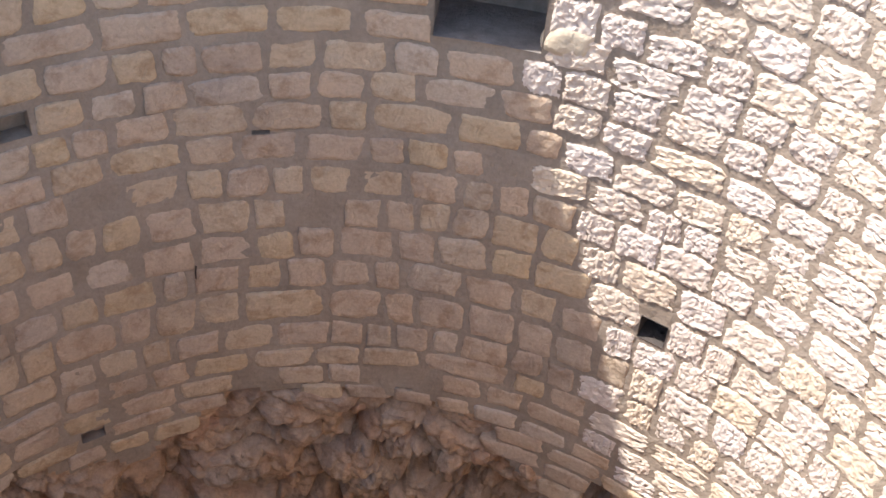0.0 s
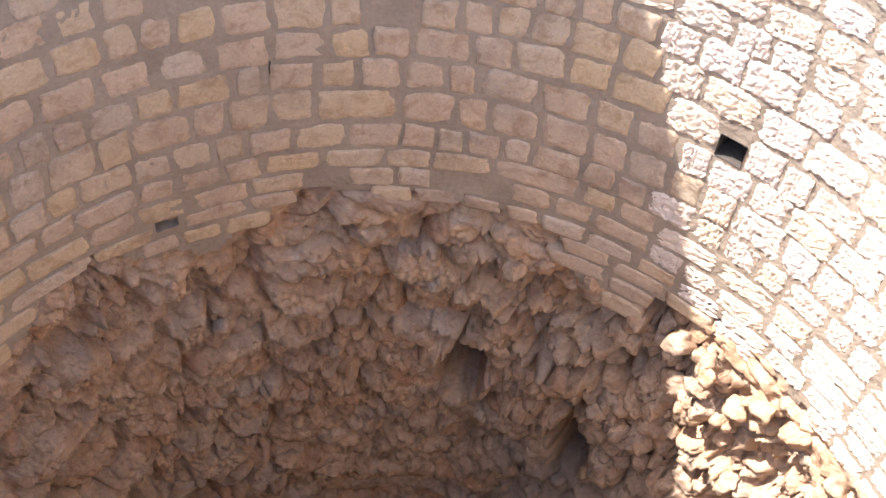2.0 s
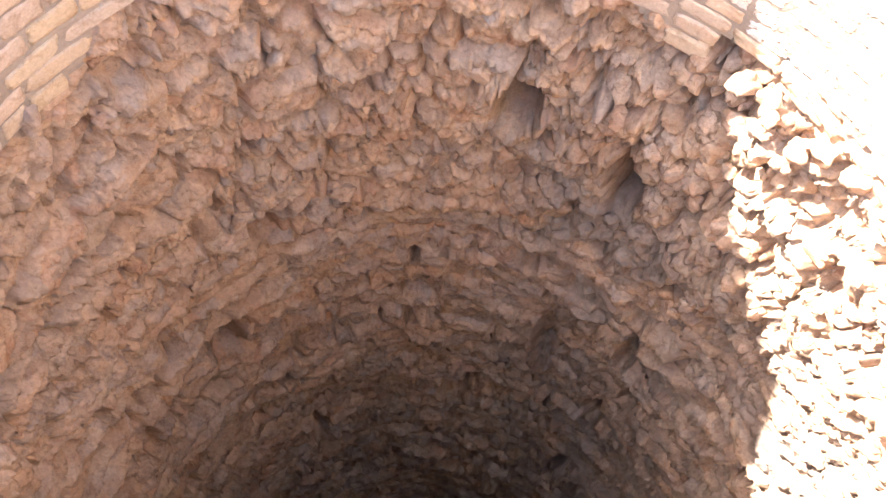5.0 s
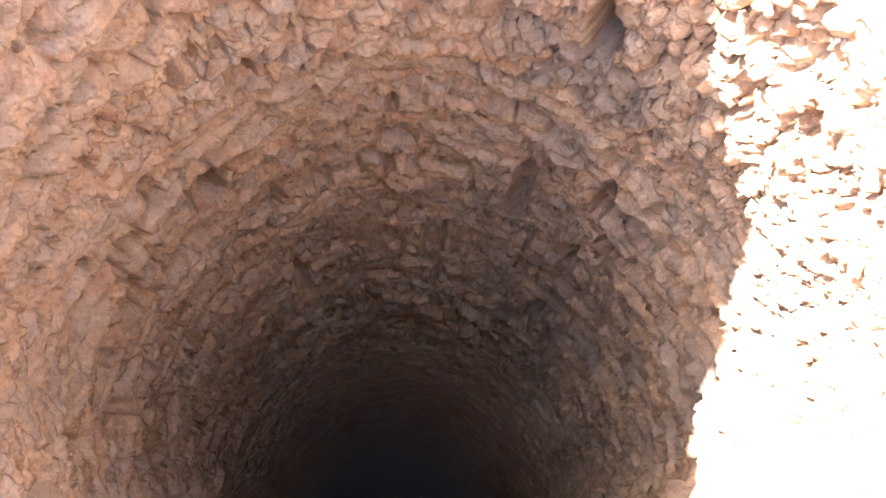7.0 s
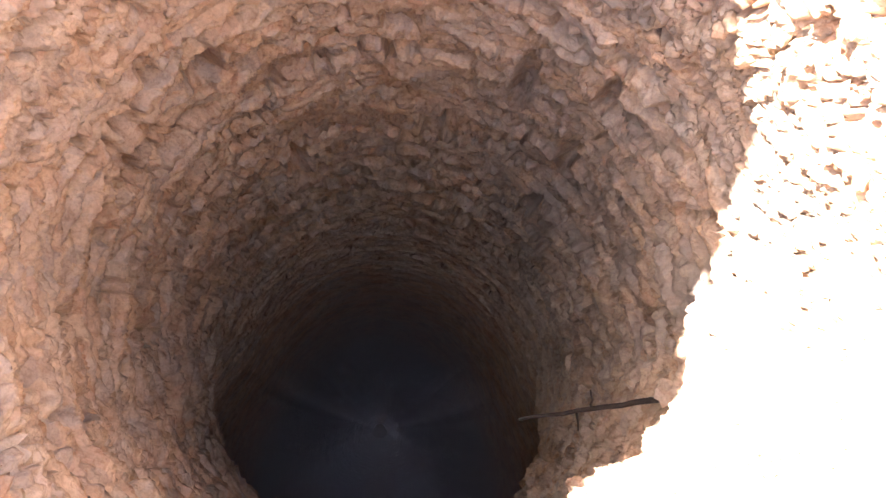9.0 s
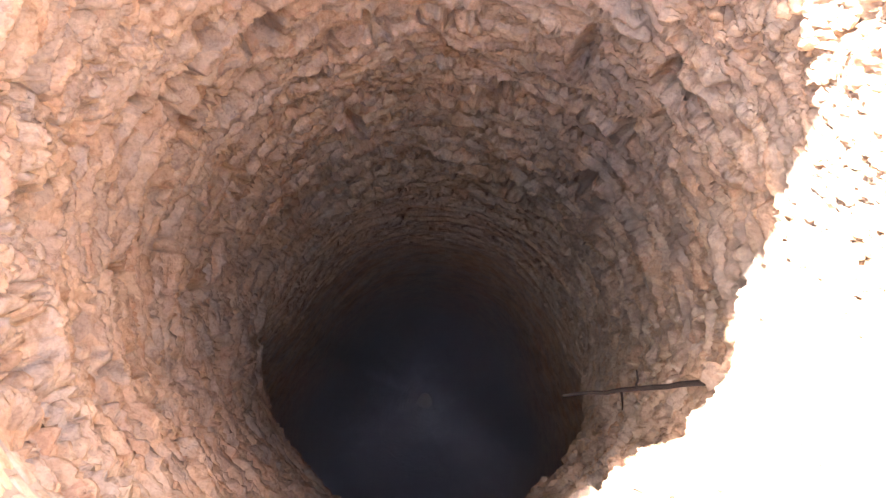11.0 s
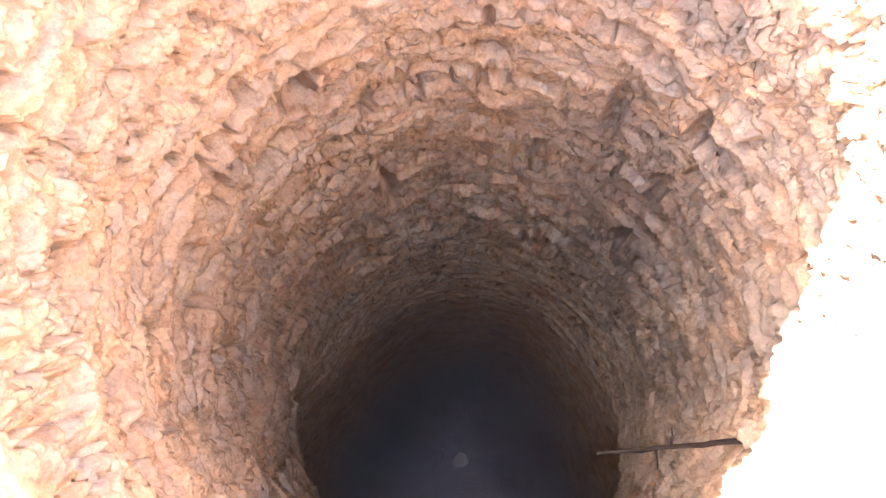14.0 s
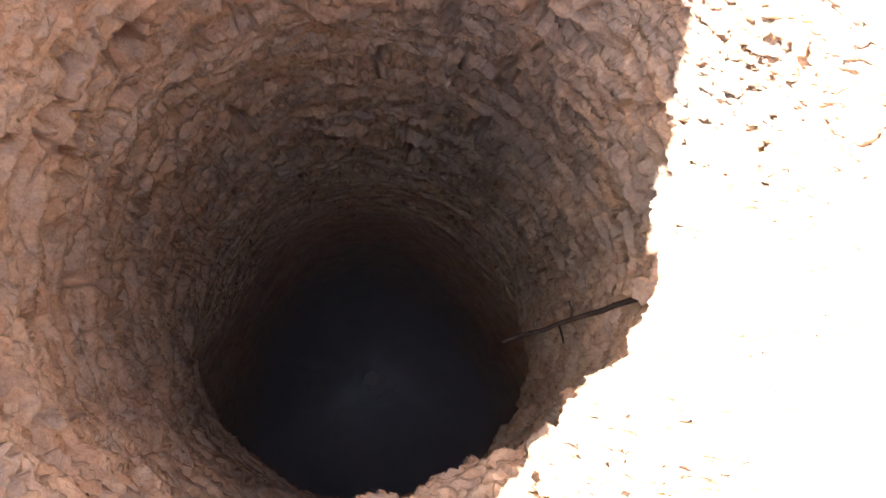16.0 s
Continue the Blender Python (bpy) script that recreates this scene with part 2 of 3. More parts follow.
BASE_PHI = [-180, -140, -118, -80, -62, -53, -47.5, -44, -42, -38, -33.4, -24.2, -20, -15.9, -12.2, 1.8, 12.6, 21, 24.8, 31, 36.5, 42, 53, 70, 140, 180]
BASE_Z = [-3.35, -3.40, -3.10, -2.98, -3.03, -3.04, -2.97, -2.75, -2.64, -2.72, -2.82, -3.02, -2.95, -2.81, -2.68, -2.69, -2.74, -2.85, -3.09, -3.07, -2.95, -2.82, -2.86, -2.95, -3.10, -3.35]


def base_at(phi):
    """The ragged lower edge of the lining."""
    phi = (phi + 180) % 360 - 180
    step = math.floor(phi / 4.3)
    return float(np.interp(phi, BASE_PHI, BASE_Z)) + 0.045 * math.sin(step * 5.3) * math.sin(step * 1.9 + 1)


grid_phi = sorted(set([round(-180 + 0.75 * i, 3) for i in range(480)] + [v for h in HOLES for v in h[:2]]))
grid_z = sorted(set([round(-2.70 + 0.035 * i, 3) for i in range(118)] + [v for h in HOLES for v in h[2:4]] + [-2.735 - 0.035 * i for i in range(22)]), reverse=True)


def lining_radius(ph, z):
    a = np.radians(ph)
    p = np.stack([np.sin(a) * R, np.cos(a) * R, z], 1)
    rough_side = np.clip((ph - 18) / 14, 0, 1) * np.clip((170 - ph) / 20, 0, 1)
    return R + 0.004 + (1 - 0.7 * rough_side) * (0.0045 * fbm(p * 3, 11, 3) + 0.003 * fbm(p * 14, 15, 2))


def build_lining():
    wall = tagged(new("wall_lining"), "round well lining of coursed limestone blocks in wide lime mortar", "well wall", kind="structure")
    verts, faces = sheet("core", grid_phi, grid_z, lining_radius, lambda p, z: holed(p, z) or z < base_at(p) + 0.04 or z > top_at(p))
    part("mortar_bed", mesh_of("mortar_bed", verts, faces, True), MORTAR, wall, "grey-brown lime mortar between the blocks")
    # thick backing: ragged foot, top shaped for its shadow, outer face
    fine = [-180 + 1.25 * i for i in range(288)]
    loops = []
    for phi in fine:
        t, b = top_at(phi), base_at(phi)
        loops.append([on_wall(phi, b + 0.08, R + 0.06), on_wall(phi, b + 0.03, R + 0.05), on_wall(phi, b - 0.02, R + 0.5),
                      on_wall(phi, t, R + 0.5), on_wall(phi, t + 0.02, R + (0.31 if 8 < phi < 22 else 0.03)), on_wall(phi, t - 0.12, R + (0.31 if 8 < phi < 22 else 0.018))])
    v = [p for loop in loops for p in loop]
    f = []
    for i in range(len(fine)):
        k = (i + 1) % len(fine)
        f += [(i * 6 + j, i * 6 + j + 1, k * 6 + j + 1, k * 6 + j) for j in range(5)]
    part("backing", mesh_of("backing", v, f), MORTAR, wall, "rubble core of the wall with an unseen top shaped for its shadow")
    for a, b, c, d, deep in HOLES:
        grey = b - a > 4
        steps = max(1, round((b - a) / 2))
        edge = [a + (b - a) * i / steps for i in range(steps + 1)]
        v, f = [], []
        for r in (R + 0.0, R + deep):
            for z in (c, d):
                v += [on_wall(p, z, r) for p in edge]
        n = steps + 1
        for i in range(steps):
            f += [(i, i + 1, 2 * n + i + 1, 2 * n + i), (n + i, 3 * n + i, 3 * n + i + 1, n + i + 1), (2 * n + i, 2 * n + i + 1, 3 * n + i + 1, 3 * n + i)]
        f += [(0, 2 * n, 3 * n, n), (n - 1, 2 * n - 1, 4 * n - 1, 3 * n - 1)]
        part("recess", mesh_of("recess", v, f), GREY if grey else HOLE_SHADE if a > 0 else MORTAR, wall, "dark grey recess" if grey else "square putlog hole, its shade painted in" if a > 0 else "shallow hollow where a stone is gone")
    return wall


def block(seed, rough):
    """One face stone, 1 wide, 1 high, 1 deep: a flat dressed face or a pitted one, and an uneven outline."""
    g = random.Random(seed)
    nx, ny = (17, 13) if rough else (13, 10)
    cut = [g.uniform(0.01, 0.20) ** 1.3 for _ in range(4)]
    lean = [g.uniform(-0.08, 0.08) for _ in range(4)]
    wob = [g.uniform(0, 6.3) for _ in range(4)]
    verts, faces = [], []
    for j in range(ny):
        for i in range(nx):
            u, w = -1 + 2 * i / (nx - 1), -1 + 2 * j / (ny - 1)
            corner = cut[(u > 0) + 2 * (w > 0)]
            x = u * (1 - corner * abs(w) ** 7) + 0.04 * math.sin(3.1 * w + wob[0] + 2 * (u > 0)) * abs(u) + lean[0] * w * abs(u)
            z = w * (1 - corner * 1.2 * abs(u) ** 7) + 0.05 * math.sin(2.9 * u + wob[1] + 2.4 * (w > 0)) * abs(w) + lean[1] * u * abs(w)
            x += (0.10 if rough else 0.06) * noise.noise(Vector((u * 5 + seed, w * 5, 9.1))) * abs(u) ** 3
            z += (0.16 if rough else 0.09) * noise.noise(Vector((u * 6 + seed, w * 5, 4.7))) * abs(w) ** 3
            y = 0.13 * max(abs(u) ** 16, abs(w) ** 14)
            n = noise.fractal(Vector((u * 2.2 + seed * 7.7, w * 1.5, seed * 3.1)), 0.6, 2.0, 4)
            if rough:
                pit = noise.noise(Vector((u * 4.6 + seed * 2.9, w * 3.4, seed * 1.3)))
                lump = noise.noise(Vector((u * 7.5 + seed * 1.9, w * 5.5, seed * 4.3)))
                y += 0.10 * n + 0.24 * max(0.0, pit - 0.05) + 0.12 * lump
            else:
                y += 0.05 * n
            verts.append((x * 0.5, y, z * 0.5))
    for j in range(ny - 1):
        for i in range(nx - 1):
            k = j * nx + i
            faces.append((k, k + 1, k + nx + 1, k + nx))
    rim = list(range(nx)) + [j * nx + nx - 1 for j in range(1, ny)] + [(ny - 1) * nx + i for i in range(nx - 2, -1, -1)] + [j * nx for j in range(ny - 2, 0, -1)]
    start = len(verts)
    verts += [(verts[k][0] * 0.97, 1.6, verts[k][2] * 0.95) for k in rim]
    for q in range(len(rim)):
        s = (q + 1) % len(rim)
        faces.append((rim[s], rim[q], start + q, start + s))
    me = mesh_of("weathered_block" if rough else "block", verts, faces, not rough)
    me.materials.append(ROUGH if rough else STONE)
    return me


SMOOTH_BLOCKS = [block(i, False) for i in range(18)]
ROUGH_BLOCKS = [block(100 + i, True) for i in range(22)]


def lay_courses(wall):
    rest = {False: ([], []), True: ([], [])}
    singles = 0
    for row in range(len(BEDS) - 1):
        high, low = BEDS[row], BEDS[row + 1]
        tall = high - low
        g = random.Random(900 + row)
        phi = -180 + g.uniform(0, 6)
        stop = phi + 359
        while phi < stop:
            kind = g.random()
            wide = g.uniform(0.14, 0.21) if kind < 0.60 else g.uniform(0.21, 0.28) if kind < 0.92 or phi > 18 else g.uniform(0.30, 0.40)
            if tall < 0.15:
                wide *= 1.25
            span = math.degrees(wide / R)
            sink = -0.05 * min(max((phi - 20) / 14, 0), 1)
            for a, b, c, d, _ in HOLES:
                if low + sink < d - 0.03 and high + sink > c + 0.03:
                    if a - 0.8 <= phi < b:
                        phi = b + 0.2
                    elif phi < a < phi + span + 2.5:
                        span = a - phi
            if phi + span > stop:
                span = stop - phi
            mid, z = phi + span / 2, (high + low) / 2 + sink
            phi += span
            if span < 2.0:
                continue
            m = (mid + 180) % 360 - 180
            if high > top_at(m) + 0.04 or low < base_at(m) - 0.07:
                continue
            # rough, paler stones keep to the sunlit side of the shadow edge
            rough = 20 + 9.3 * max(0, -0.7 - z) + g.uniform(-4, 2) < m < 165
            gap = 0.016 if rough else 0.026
            if (not rough and g.random() < 0.045) or (low < base_at(m) + 0.10 and g.random() < 0.10):
                continue
            w, h = span * math.pi / 180 * R - gap * g.uniform(0.6, 1.5), tall - gap * g.uniform(0.6, 1.4)
            deep = 0.05
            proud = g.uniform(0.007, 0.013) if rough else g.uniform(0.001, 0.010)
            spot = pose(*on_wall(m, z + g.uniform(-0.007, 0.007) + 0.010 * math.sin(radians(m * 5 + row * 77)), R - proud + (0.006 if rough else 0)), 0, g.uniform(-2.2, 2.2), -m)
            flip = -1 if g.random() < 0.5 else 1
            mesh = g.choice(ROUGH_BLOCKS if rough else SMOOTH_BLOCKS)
            size = Matrix.Diagonal((w * 1.0, deep, h, 1))
            turned = spot @ size
            if -44 < m < 62 and high < 0.0 and singles < 300:
                ob = new("stone", mesh)
                ob.parent = wall
                ob.matrix_basis = turned
                singles += 1
            else:
                vs, fs = rest[rough]
                at = len(vs)
                vs += [turned @ v.co for v in mesh.vertices]
                fs += [tuple(k + at for k in p.vertices) for p in mesh.polygons]
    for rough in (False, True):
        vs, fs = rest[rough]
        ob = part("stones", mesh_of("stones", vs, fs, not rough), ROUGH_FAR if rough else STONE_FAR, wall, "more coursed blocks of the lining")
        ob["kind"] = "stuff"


# ---- the rock shaft ----
# hollows in the rock: angle, height, half width in degrees, half height, depth
PITS = [(10.8, -3.28, 3.0, 0.10, 0.45), (10.8, -4.40, 2.8, 0.22, 0.40), (29.8, -4.80, 3.2, 0.26, 0.40), (-30.8, -10.77, 2.6, 0.30, 0.28),
        (-67.0, -8.91, 2.0, 0.14, 0.30), (-88.8, -7.97, 1.4, 0.14, 0.35), (22.0, -13.55, 3.0, 0.30, 0.28), (-4.5, -6.78, 1.4, 0.09, 0.20),
        (-44.5, -7.18, 3.4, 0.22, 0.22), (-31.6, -5.63, 2.6, 0.12, 0.20), (6.2, -9.90, 3.4, 0.22, 0.22), (39.2, -11.0, 2.2, 0.32, 0.26),
        (-100.5, -6.88, 2.4, 0.22, 0.22), (-96.6, -4.98, 2.4, 0.16, 0.22), (24.8, -7.75, 2.2, 0.34, 0.10), (-22.0, -4.37, 1.3, 0.07, 0.20),
        (-32.3, -4.58, 2.4, 0.06, 0.18), (-63.5, -4.42, 3.0, 0.10, 0.20), (-63.2, -6.55, 2.2, 0.12, 0.20), (-68.3, -7.18, 1.8, 0.26, 0.16),
        (-72.0, -6.12, 1.3, 0.12, 0.20), (-94.5, -9.60, 2.2, 0.35, 0.22), (-116.3, -6.60, 2.0, 0.14, 0.20), (40.8, -8.94, 2.0, 0.30, 0.20),
        (41.9, -7.16, 1.8, 0.20, 0.20), (43.3, -5.33, 2.4, 0.10, 0.22), (-20.3, -8.22, 2.2, 0.12, 0.14), (84.8, -8.85, 2.2, 0.20, 0.22),
        (-42.8, -3.22, 3.2, 0.10, 0.18), (33.0, -3.06, 4.0, 0.06, 0.12)]
MEAN_EYE = np.array((0.0, -1.37, 1.52))   # the camera's mean position, towards which the lower shaft is scaled


def smooth(x):
    x = np.clip(x, 0, 1)
    return x * x * (3 - 2 * x)


def narrowed(v):
    """Shrinks the lower shaft towards the camera by up to a quarter: same view, more light."""
    k = 1 - 0.25 * smooth((-7.6 - v[:, 2]) / 21.0)
    return MEAN_EYE + k[:, None] * (v - MEAN_EYE)


def shaft_radius(ph, z):
    a = np.radians(ph)
    p = np.stack([np.sin(a) * SHAFT, np.cos(a) * SHAFT, z], 1)
    q = p + 0.09 * np.stack([fbm(p * 2.4, 31, 3), fbm(p * 2.4, 41, 3), fbm(p * 2.4, 51, 3)], 1)
    up = smooth((z + 6.4) / 1.9)                      # loose rubble near the top
    low = 1 - up                                      # thin beds of hewn rock below
    fade = np.clip((z + 20.5) / 8, 0.03, 1)
    fine = np.clip((z + 17) / 5, 0, 1)
    cobbly = np.exp(-((ph - 42) / 26) ** 2)           # a bank of hanging cobbles on the sunny side
    big, big_joint, big_d = chips(q * (2.5, 2.5, 4.4), 61)
    mid, mid_joint, mid_d = chips(q * (5.6, 5.6, 10.5) + 17.3, 71)
    small, small_joint, _ = chips(q * (14.0, 14.0, 19.0) + 5.1, 81)
    slab, slab_joint, _ = chips(q * (1.7, 1.7, 6.4) + 3.7, 111)
    flake, flake_joint, _ = chips(q * (3.0, 3.0, 15.0) + 9.7, 141)
    big_dome = np.sqrt(np.clip(1 - (big_d / 0.78) ** 2, 0, 1)) - 0.72
    mid_dome = np.sqrt(np.clip(1 - (mid_d / 0.78) ** 2, 0, 1)) - 0.72
    r = SHAFT + 0.05 * np.clip((z + 26) / 5, 0, 1) * fbm(p * 0.55, 91, 2) + 0.05 * np.clip((-3.0 - z) / 4.5, 0, 1)
    patchy = 0.65 + 0.6 * fbm(p * 1.3, 151, 2)
    sunny = np.clip((ph - 40) / 8, 0, 1) * np.clip((150 - ph) / 20, 0, 1)
    r = r - up * (1 - 0.5 * sunny) * ((0.085 + 0.03 * cobbly) * big + (0.09 + 0.11 * cobbly) * big_dome - 0.11 * big_joint)
    r = r - up * patchy * (0.052 * mid + (0.06 + 0.05 * cobbly) * mid_dome - 0.085 * mid_joint)
    r = r - low * fade * (0.022 * slab - 0.007 * slab_joint + patchy * fine * (0.016 * flake - 0.008 * flake_joint))
    r = r - fine * ((0.009 + 0.012 * up) * small - (0.008 + 0.018 * up) * small_joint)
    r = r - low * fade * (0.05 * fbm(q * (1.2, 1.2, 5.0), 95, 4) + 0.062 * fbm(q * (1.5, 1.5, 9.0), 121, 4))
    ridge = 1 - np.abs(fbm(q * (0.9, 0.9, 4.2), 105, 3)) * 1.6
    r = r - 0.05 * ridge * np.clip((-5.0 - z) / 1.5, 0, 1) * fade
    thin = 1 - np.abs(fbm(q * (0.7, 0.7, 8.5), 161, 3)) * 2.2
    r = r - 0.075 * low * fade * np.clip(thin, -0.4, 1) + 0.20 * low * fine * np.clip(vnoise(q * (10.0, 10.0, 8.0), 171) - 0.42, 0, 0.35)
    r = r + (0.18 + 0.26 * low) * np.clip(vnoise(q * 5.6, 88) - 0.46, 0, 0.4) * fade
    r = r - 0.09 * np.clip((ph - 36) / 14, 0, 1) * np.clip((150 - ph) / 20, 0, 1) * np.clip((z + 6.5) / 2, 0, 1)
    throat = np.interp(ph, [-180, -143, -117, -60, 0, 60, 100, 119, 150, 180], [-12.0, -11.0, -12.5, -16, -19, -18, -15.7, -14.4, -12.5, -12.0])
    r = r + 0.16 * np.clip((np.abs(ph) - 55) / 30, 0, 1) * np.clip((throat + 0.2 * np.sin(a * 11) - z) / np.interp(np.abs(ph), [50, 95], [3.5, 0.4]), 0, 1)
    # a shelf of rock below the near side, broken off underneath
    turn = np.where(ph < -90, ph + 360, ph)
    edge = np.interp(turn, [104, 115, 140, 150, 160, 175, 210], [-8.2, -8.0, -6.4, -7.0, -7.2, -6.5, -6.5])
    edge = edge + 0.22 * np.sin(a * 13) + 0.18 * np.sin(a * 31 + 1)
    shelf = np.interp(turn, [104, 115, 140, 185, 210], [0, 0.12, 0.50, 0.52, 0]) * np.clip((-3.3 - z) / 1.8, 0, 1)
    r = r - shelf * np.clip((z - edge) / 0.4, 0, 1)
    for c, h, wd, ht, dp in PITS:
        near = (np.abs(ph - c) < 2.2 * wd) & (np.abs(z - h) < 2.6 * ht)
        d = np.sqrt(((ph[near] - c) / (1.15 * wd)) ** 2 + ((z[near] - h) / (1.5 * ht)) ** 2) + 0.22 * fbm(p[near] * 5, 97, 2)
        r[near] += 1.25 * dp * smooth((1.15 - d) / 0.5)
    r = np.clip(r, R - 0.62, SHAFT + 0.9)
    # an undercut ledge below which the shaft opens wider on the near side
    ledge = z + 15.6 + 0.5 * fbm(p * 0.9, 131, 2)
    r = r + 1.5 * np.clip(-ledge / 0.3, 0, 1) * smooth((np.abs(ph) - 76) / 60)
    # rubble core flush with the foot of the lining, but for two places where it has dropped out
    foot = np.interp(ph, BASE_PHI, BASE_Z)
    flush = smooth((z - foot + 0.42) / 0.34) * (1 - np.exp(-((ph - 31) / 6) ** 2)) * (1 - np.exp(-((ph + 43) / 5) ** 2))
    r = r + flush * (R + 0.03 + 0.45 * (r - SHAFT) - r)
    behind = np.clip((z - foot - 0.02) / 0.10, 0, 1)
    return r + behind * np.maximum(0, R + 0.035 - r)


def rock_points(ph, z):
    """Points of the rock face; what stands proud near the top also hangs down a little."""
    r = shaft_radius(ph, z)
    r = r * np.sqrt(1 - 0.995 * np.clip((-24.0 - z) / 10.5, 0, 1) ** 2)      # an added bowl ends the shaft, so its tone fades smoothly
    a = np.radians(ph)
    hang = 0.06 * np.clip(SHAFT + 0.02 - r, -0.06, 0.16) * smooth((z + 7.0) / 2.0) * smooth((-3.0 - z) / 0.35)
    return narrowed(np.stack([r * np.sin(a), r * np.cos(a), z - hang], 1))


def build_shaft():
    wall = tagged(new("wall_shaft"), "rough shaft wall of tan conglomerate rock and loose rubble", "rock wall", kind="structure")
    phis = np.concatenate([np.arange(-180, -125, 0.8), np.arange(-125, 132, 0.29), np.arange(132, 180, 0.8)])
    n, zs, z = len(phis), [], -2.60
    while z > -34.6:
        zs.append(z)
        z -= 0.0145 if z > -5.4 else min(0.0145 + 0.0036 * (-5.4 - z), 0.042) if z > -20 else 0.12
    ph, zz = [g.ravel() for g in np.meshgrid(phis, np.array(zs))]
    j, i = [g.ravel() for g in np.meshgrid(np.arange(len(zs) - 1), np.arange(n), indexing="ij")]
    k = (i + 1) % n
    faces = np.stack([j * n + i, (j + 1) * n + i, (j + 1) * n + k, j * n + k], 1)
    part("rock_face", mesh_of("rock_face", rock_points(ph, zz).tolist(), faces.tolist(), True), ROCK, wall)
    return wall


def boulder(seed):
    bm = bmesh.new()
    bmesh.ops.create_icosphere(bm, subdivisions=3, radius=0.5)
    g = random.Random(seed)
    planes = [(Vector((g.gauss(0, 1), g.gauss(0, 1), g.gauss(0, 1))).normalized(), g.uniform(0.27, 0.40)) for _ in range(9)]
    for v in bm.verts:
        for n, d in planes:
            over = v.co.dot(n) - d
            if over > 0:
                v.co -= n * over * 0.85
        v.co += v.co.normalized() * 0.15 * noise.fractal(v.co * 3.4 + Vector((seed * 5.1, 0, 0)), 0.7, 2.0, 4)
    me = bpy.data.meshes.new("rubble_stone")
    bm.to_mesh(me)
    bm.free()
    me.shade_smooth()
    me.materials.append(ROCK)
    return me


def scatter_rubble(wall):
    shapes = [boulder(i) for i in range(14)]
    g = random.Random(77)
    spots = []
    while len(spots) < 290:
        z = -3.0 - 3.2 * g.random() ** 1.2
        m = g.uniform(-62, 100) if len(spots) < 120 else g.gauss(46, 14)
        if any(abs(m - c) < wd * 1.3 and abs(z - h) < ht * 1.3 for c, h, wd, ht, _ in PITS):
            continue
        spots.append((m, z, (g.uniform(0.08, 0.22) if m < 42 else g.uniform(0.07, 0.17)) * (1.0 if z > -4.5 else 0.8)))
    spots += [(98.5, -7.0, 0.34), (103.0, -7.6, 0.30), (107.0, -8.1, 0.30), (92.0, -6.6, 0.26), (88.0, -6.2, 0.24)]
    places = rock_points(np.array([s[0] for s in spots]), np.array([s[1] for s in spots]))
    for (m, z, size), at in zip(spots, places):
        out = Vector((at[0], at[1], 0)).normalized() * size * (0.10 if m < 40 else -0.10)
        ob = new("rubble_stone", g.choice(shapes))
        ob.parent = wall
        ob.matrix_basis = (pose(at[0] + out.x, at[1] + out.y, at[2], 0, 0, -m) @ pose(0, 0, 0, g.uniform(0, 360), g.uniform(-25, 25), g.uniform(0, 360))
                           @ Matrix.Diagonal((size * g.uniform(0.9, 1.3), size, size * g.uniform(0.7, 0.95), 1)))


def build_ground():
    n, rings = 96, [R + 0.48, R + 0.9, 4, 6, 10, 20, 60, 200, 900]
    v, f = [], []
    for r in rings:
        for i in range(n):
            a = 2 * math.pi * i / n
            h = -0.35 + (0.05 * noise.noise(Vector((r * math.sin(a), r * math.cos(a), 0))) if r < 60 else 0)
            # sinks with the lowered rim, which lets the sun in
            dip = min(0, top_at(math.degrees(a)) + 0.30)
            h += dip * (1.0 if r < R + 0.5 else 0.4 if r < R + 1 else 0)
            v.append((r * math.sin(a), r * math.cos(a), h))
    for j in range(len(rings) - 1):
        for i in range(n):
            k = (i + 1) % n
            f.append((j * n + i, j * n + k, (j + 1) * n + k, (j + 1) * n + i))
    ob = new("ground", mesh_of("ground", v, f, True))
    ob.data.materials.append(EARTH)
    tagged(ob, "dry pale earth round the mouth of the well", "ground", kind="structure")
    # an unseen floor, raised and paled to lift the dark of the shaft
    n = 48
    v = [(0, 0, -25.6)] + [(5.4 * math.sin(2 * math.pi * i / n), 5.4 * math.cos(2 * math.pi * i / n), -25.6) for i in range(n)]
    ob = new("floor", mesh_of("floor", v, [(0, 1 + (i + 1) % n, 1 + i) for i in range(n)]))
    ob.data.materials.append(PIT_HAZE)
    tagged(ob, "added bottom of the deep shaft, pale grey in place of glare", "well bottom", kind="structure")


def tube(name, points, radii, sides=8):
    v, f = [], []
    for i, (p, r) in enumerate(zip(points, radii)):
        way = (Vector(points[min(i + 1, len(points) - 1)]) - Vector(points[max(i - 1, 0)])).normalized()
        q = way.to_track_quat("Z", "Y")
        for s in range(sides):
            a = 2 * math.pi * s / sides
            v.append(Vector(p) + q @ Vector((r * math.cos(a), r * math.sin(a), 0)))
    for i in range(len(points) - 1):
        for s in range(sides):
            k = (s + 1) % sides
            f.append((i * sides + s, i * sides + k, (i + 1) * sides + k, (i + 1) * sides + s))
    f += [tuple(range(sides - 1, -1, -1)), tuple(range((len(points) - 1) * sides, len(points) * sides))]
    return mesh_of(name, v, f, True)


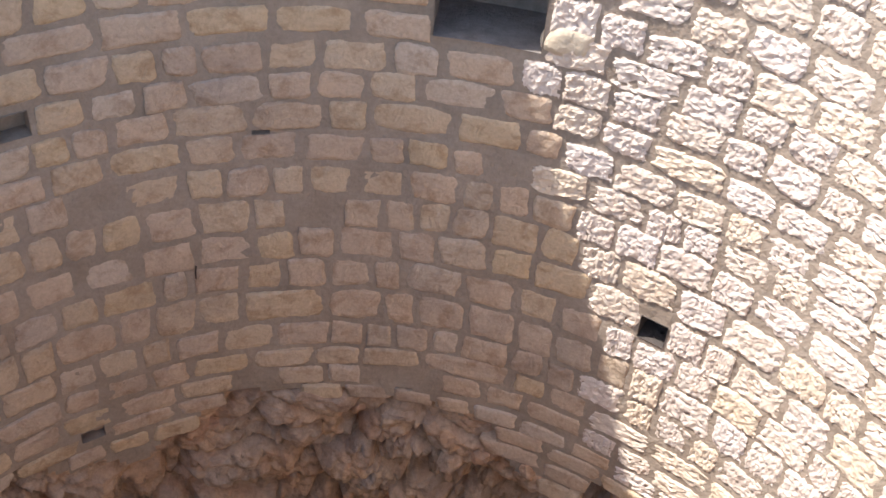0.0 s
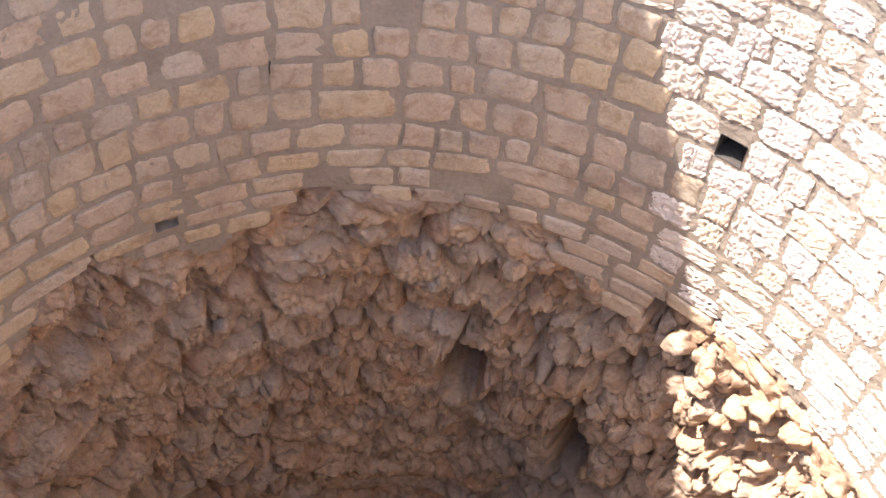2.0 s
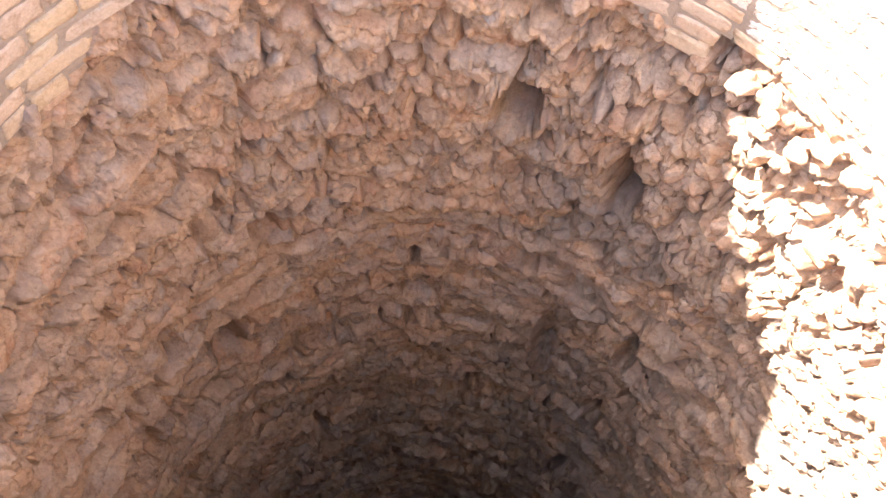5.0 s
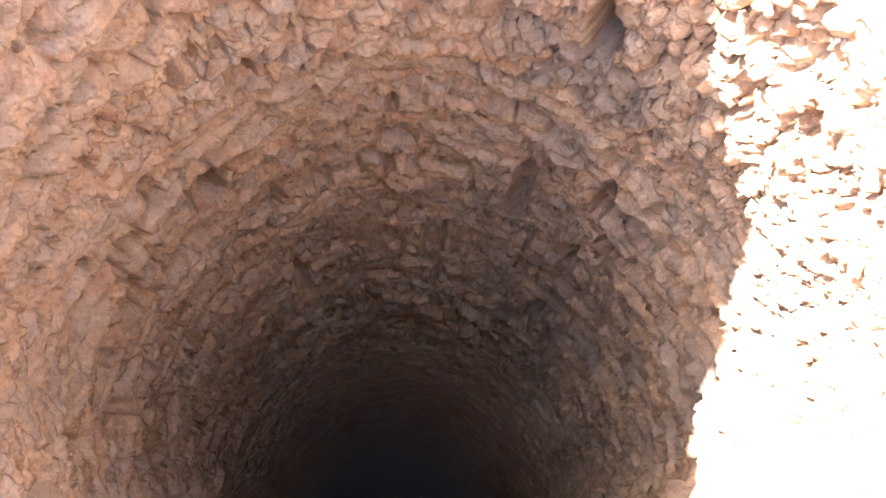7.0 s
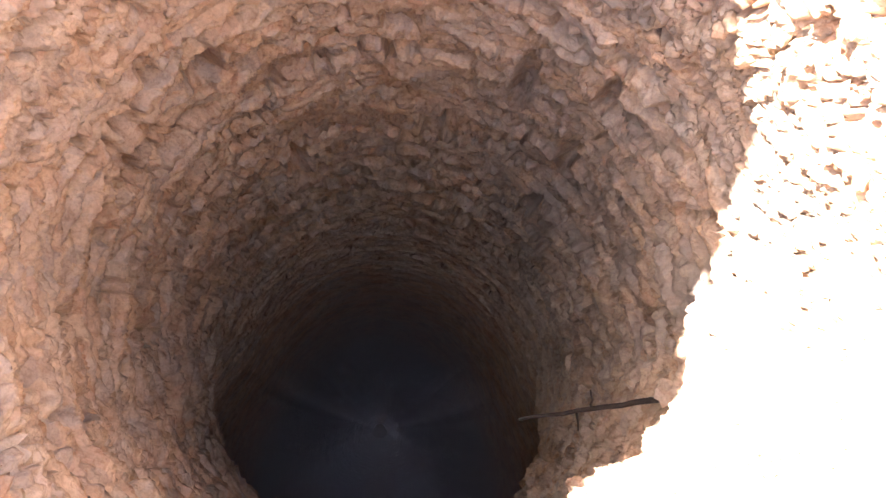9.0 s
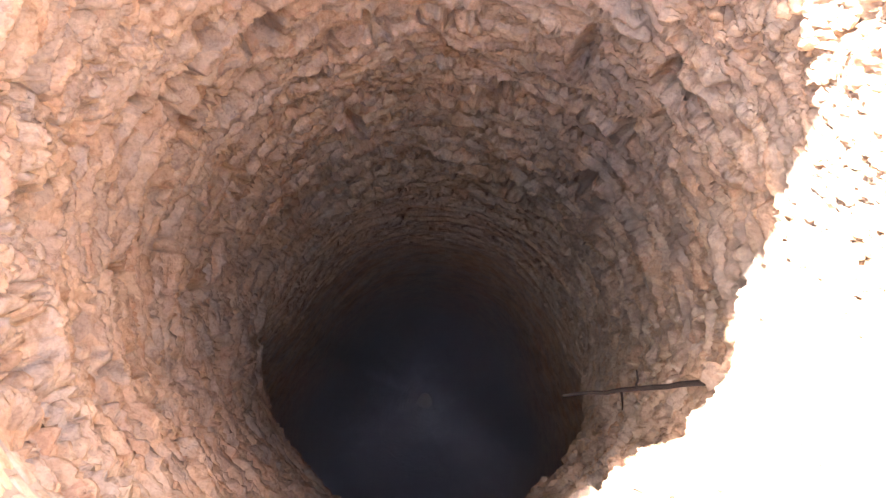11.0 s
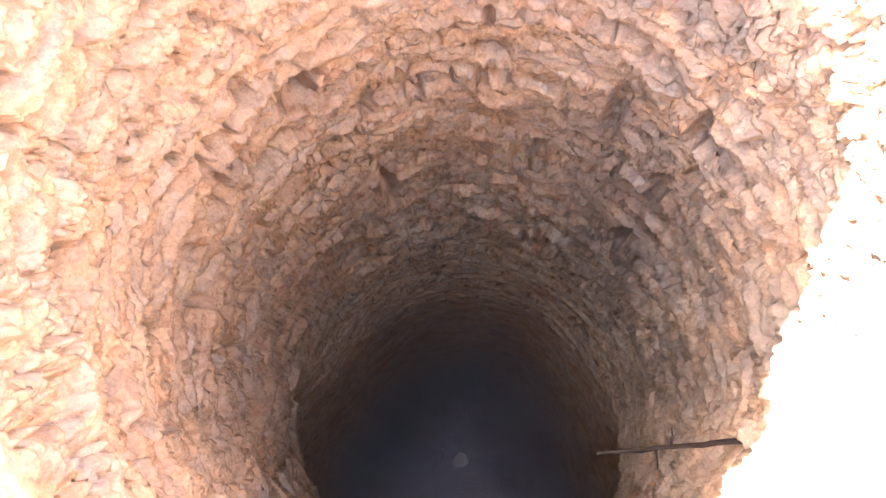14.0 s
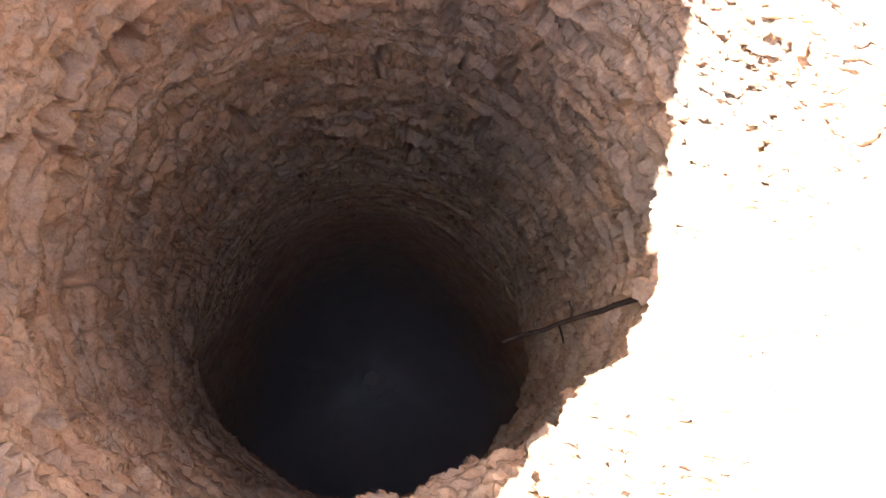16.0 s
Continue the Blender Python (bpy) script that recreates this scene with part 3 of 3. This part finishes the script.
def build_branch():
    g = random.Random(3)
    root, tip = Vector((2.42, -0.55, -7.75)), Vector((1.10, -0.83, -7.82))
    line = [root.lerp(tip, i / 11) + Vector((g.uniform(-0.008, 0.008), g.uniform(-0.008, 0.008), g.uniform(-0.008, 0.008))) for i in range(12)]
    thing = tagged(new("dead_branch"), "thin dark dead branch stuck out of the shaft wall", "branch")
    part("stem", tube("stem", line, [0.029 - 0.0014 * i for i in range(12)]), WOOD, thing)
    for k, way in ((6, Vector((-0.03, 0.15, 0.06))), (7, Vector((0.04, -0.15, -0.12)))):
        p = line[k]
        twig = [p + way * (i / 4) + Vector((g.uniform(-0.01, 0.01), g.uniform(-0.01, 0.01), 0)) for i in range(5)]
        part("twig", tube("twig", twig, [0.013 - 0.002 * i for i in range(5)], 6), WOOD, thing)


def build_nail():
    p = on_wall(-14.6, -1.775, R)
    v = tube("nail", [p + Vector((0, 0.05, 0)), p + Vector((0.004, -0.03, 0.004)), p + Vector((0.006, -0.045, -0.012)), p + Vector((0.006, -0.046, -0.022))],
             [0.004, 0.004, 0.004, 0.003], 6)
    ob = new("iron_nail", v)
    v.materials.append(IRON)
    tagged(ob, "small rusty iron hook driven into a mortar joint", "nail")


def build_patch(wall):
    """A smooth smear of plaster beside the gap at the top."""
    v, f = [], []
    for j in range(7):
        for i in range(9):
            u, w = i / 4 - 1, j / 3 - 1
            m, z = 22.6 + 2.7 * u * (1 - 0.2 * w * w) + 0.5 * w, -0.53 + 0.085 * w * (1 - 0.25 * u * u)
            v.append(on_wall(m, z, R - 0.012 + 0.05 * max(abs(u), abs(w)) ** 6 + 0.012 * noise.noise(Vector((u * 2, w * 2, 3)))))
    f = [(j * 9 + i, j * 9 + i + 1, j * 9 + i + 10, j * 9 + i + 9) for j in range(6) for i in range(8)]
    part("plaster_patch", mesh_of("plaster_patch", v, f, True), PLASTER, wall, "smooth cream plaster smear beside the gap")


build_ground()
build_branch()
build_nail()
shaft = build_shaft()
scatter_rubble(shaft)
lining = build_lining()
build_patch(lining)
lay_courses(lining)
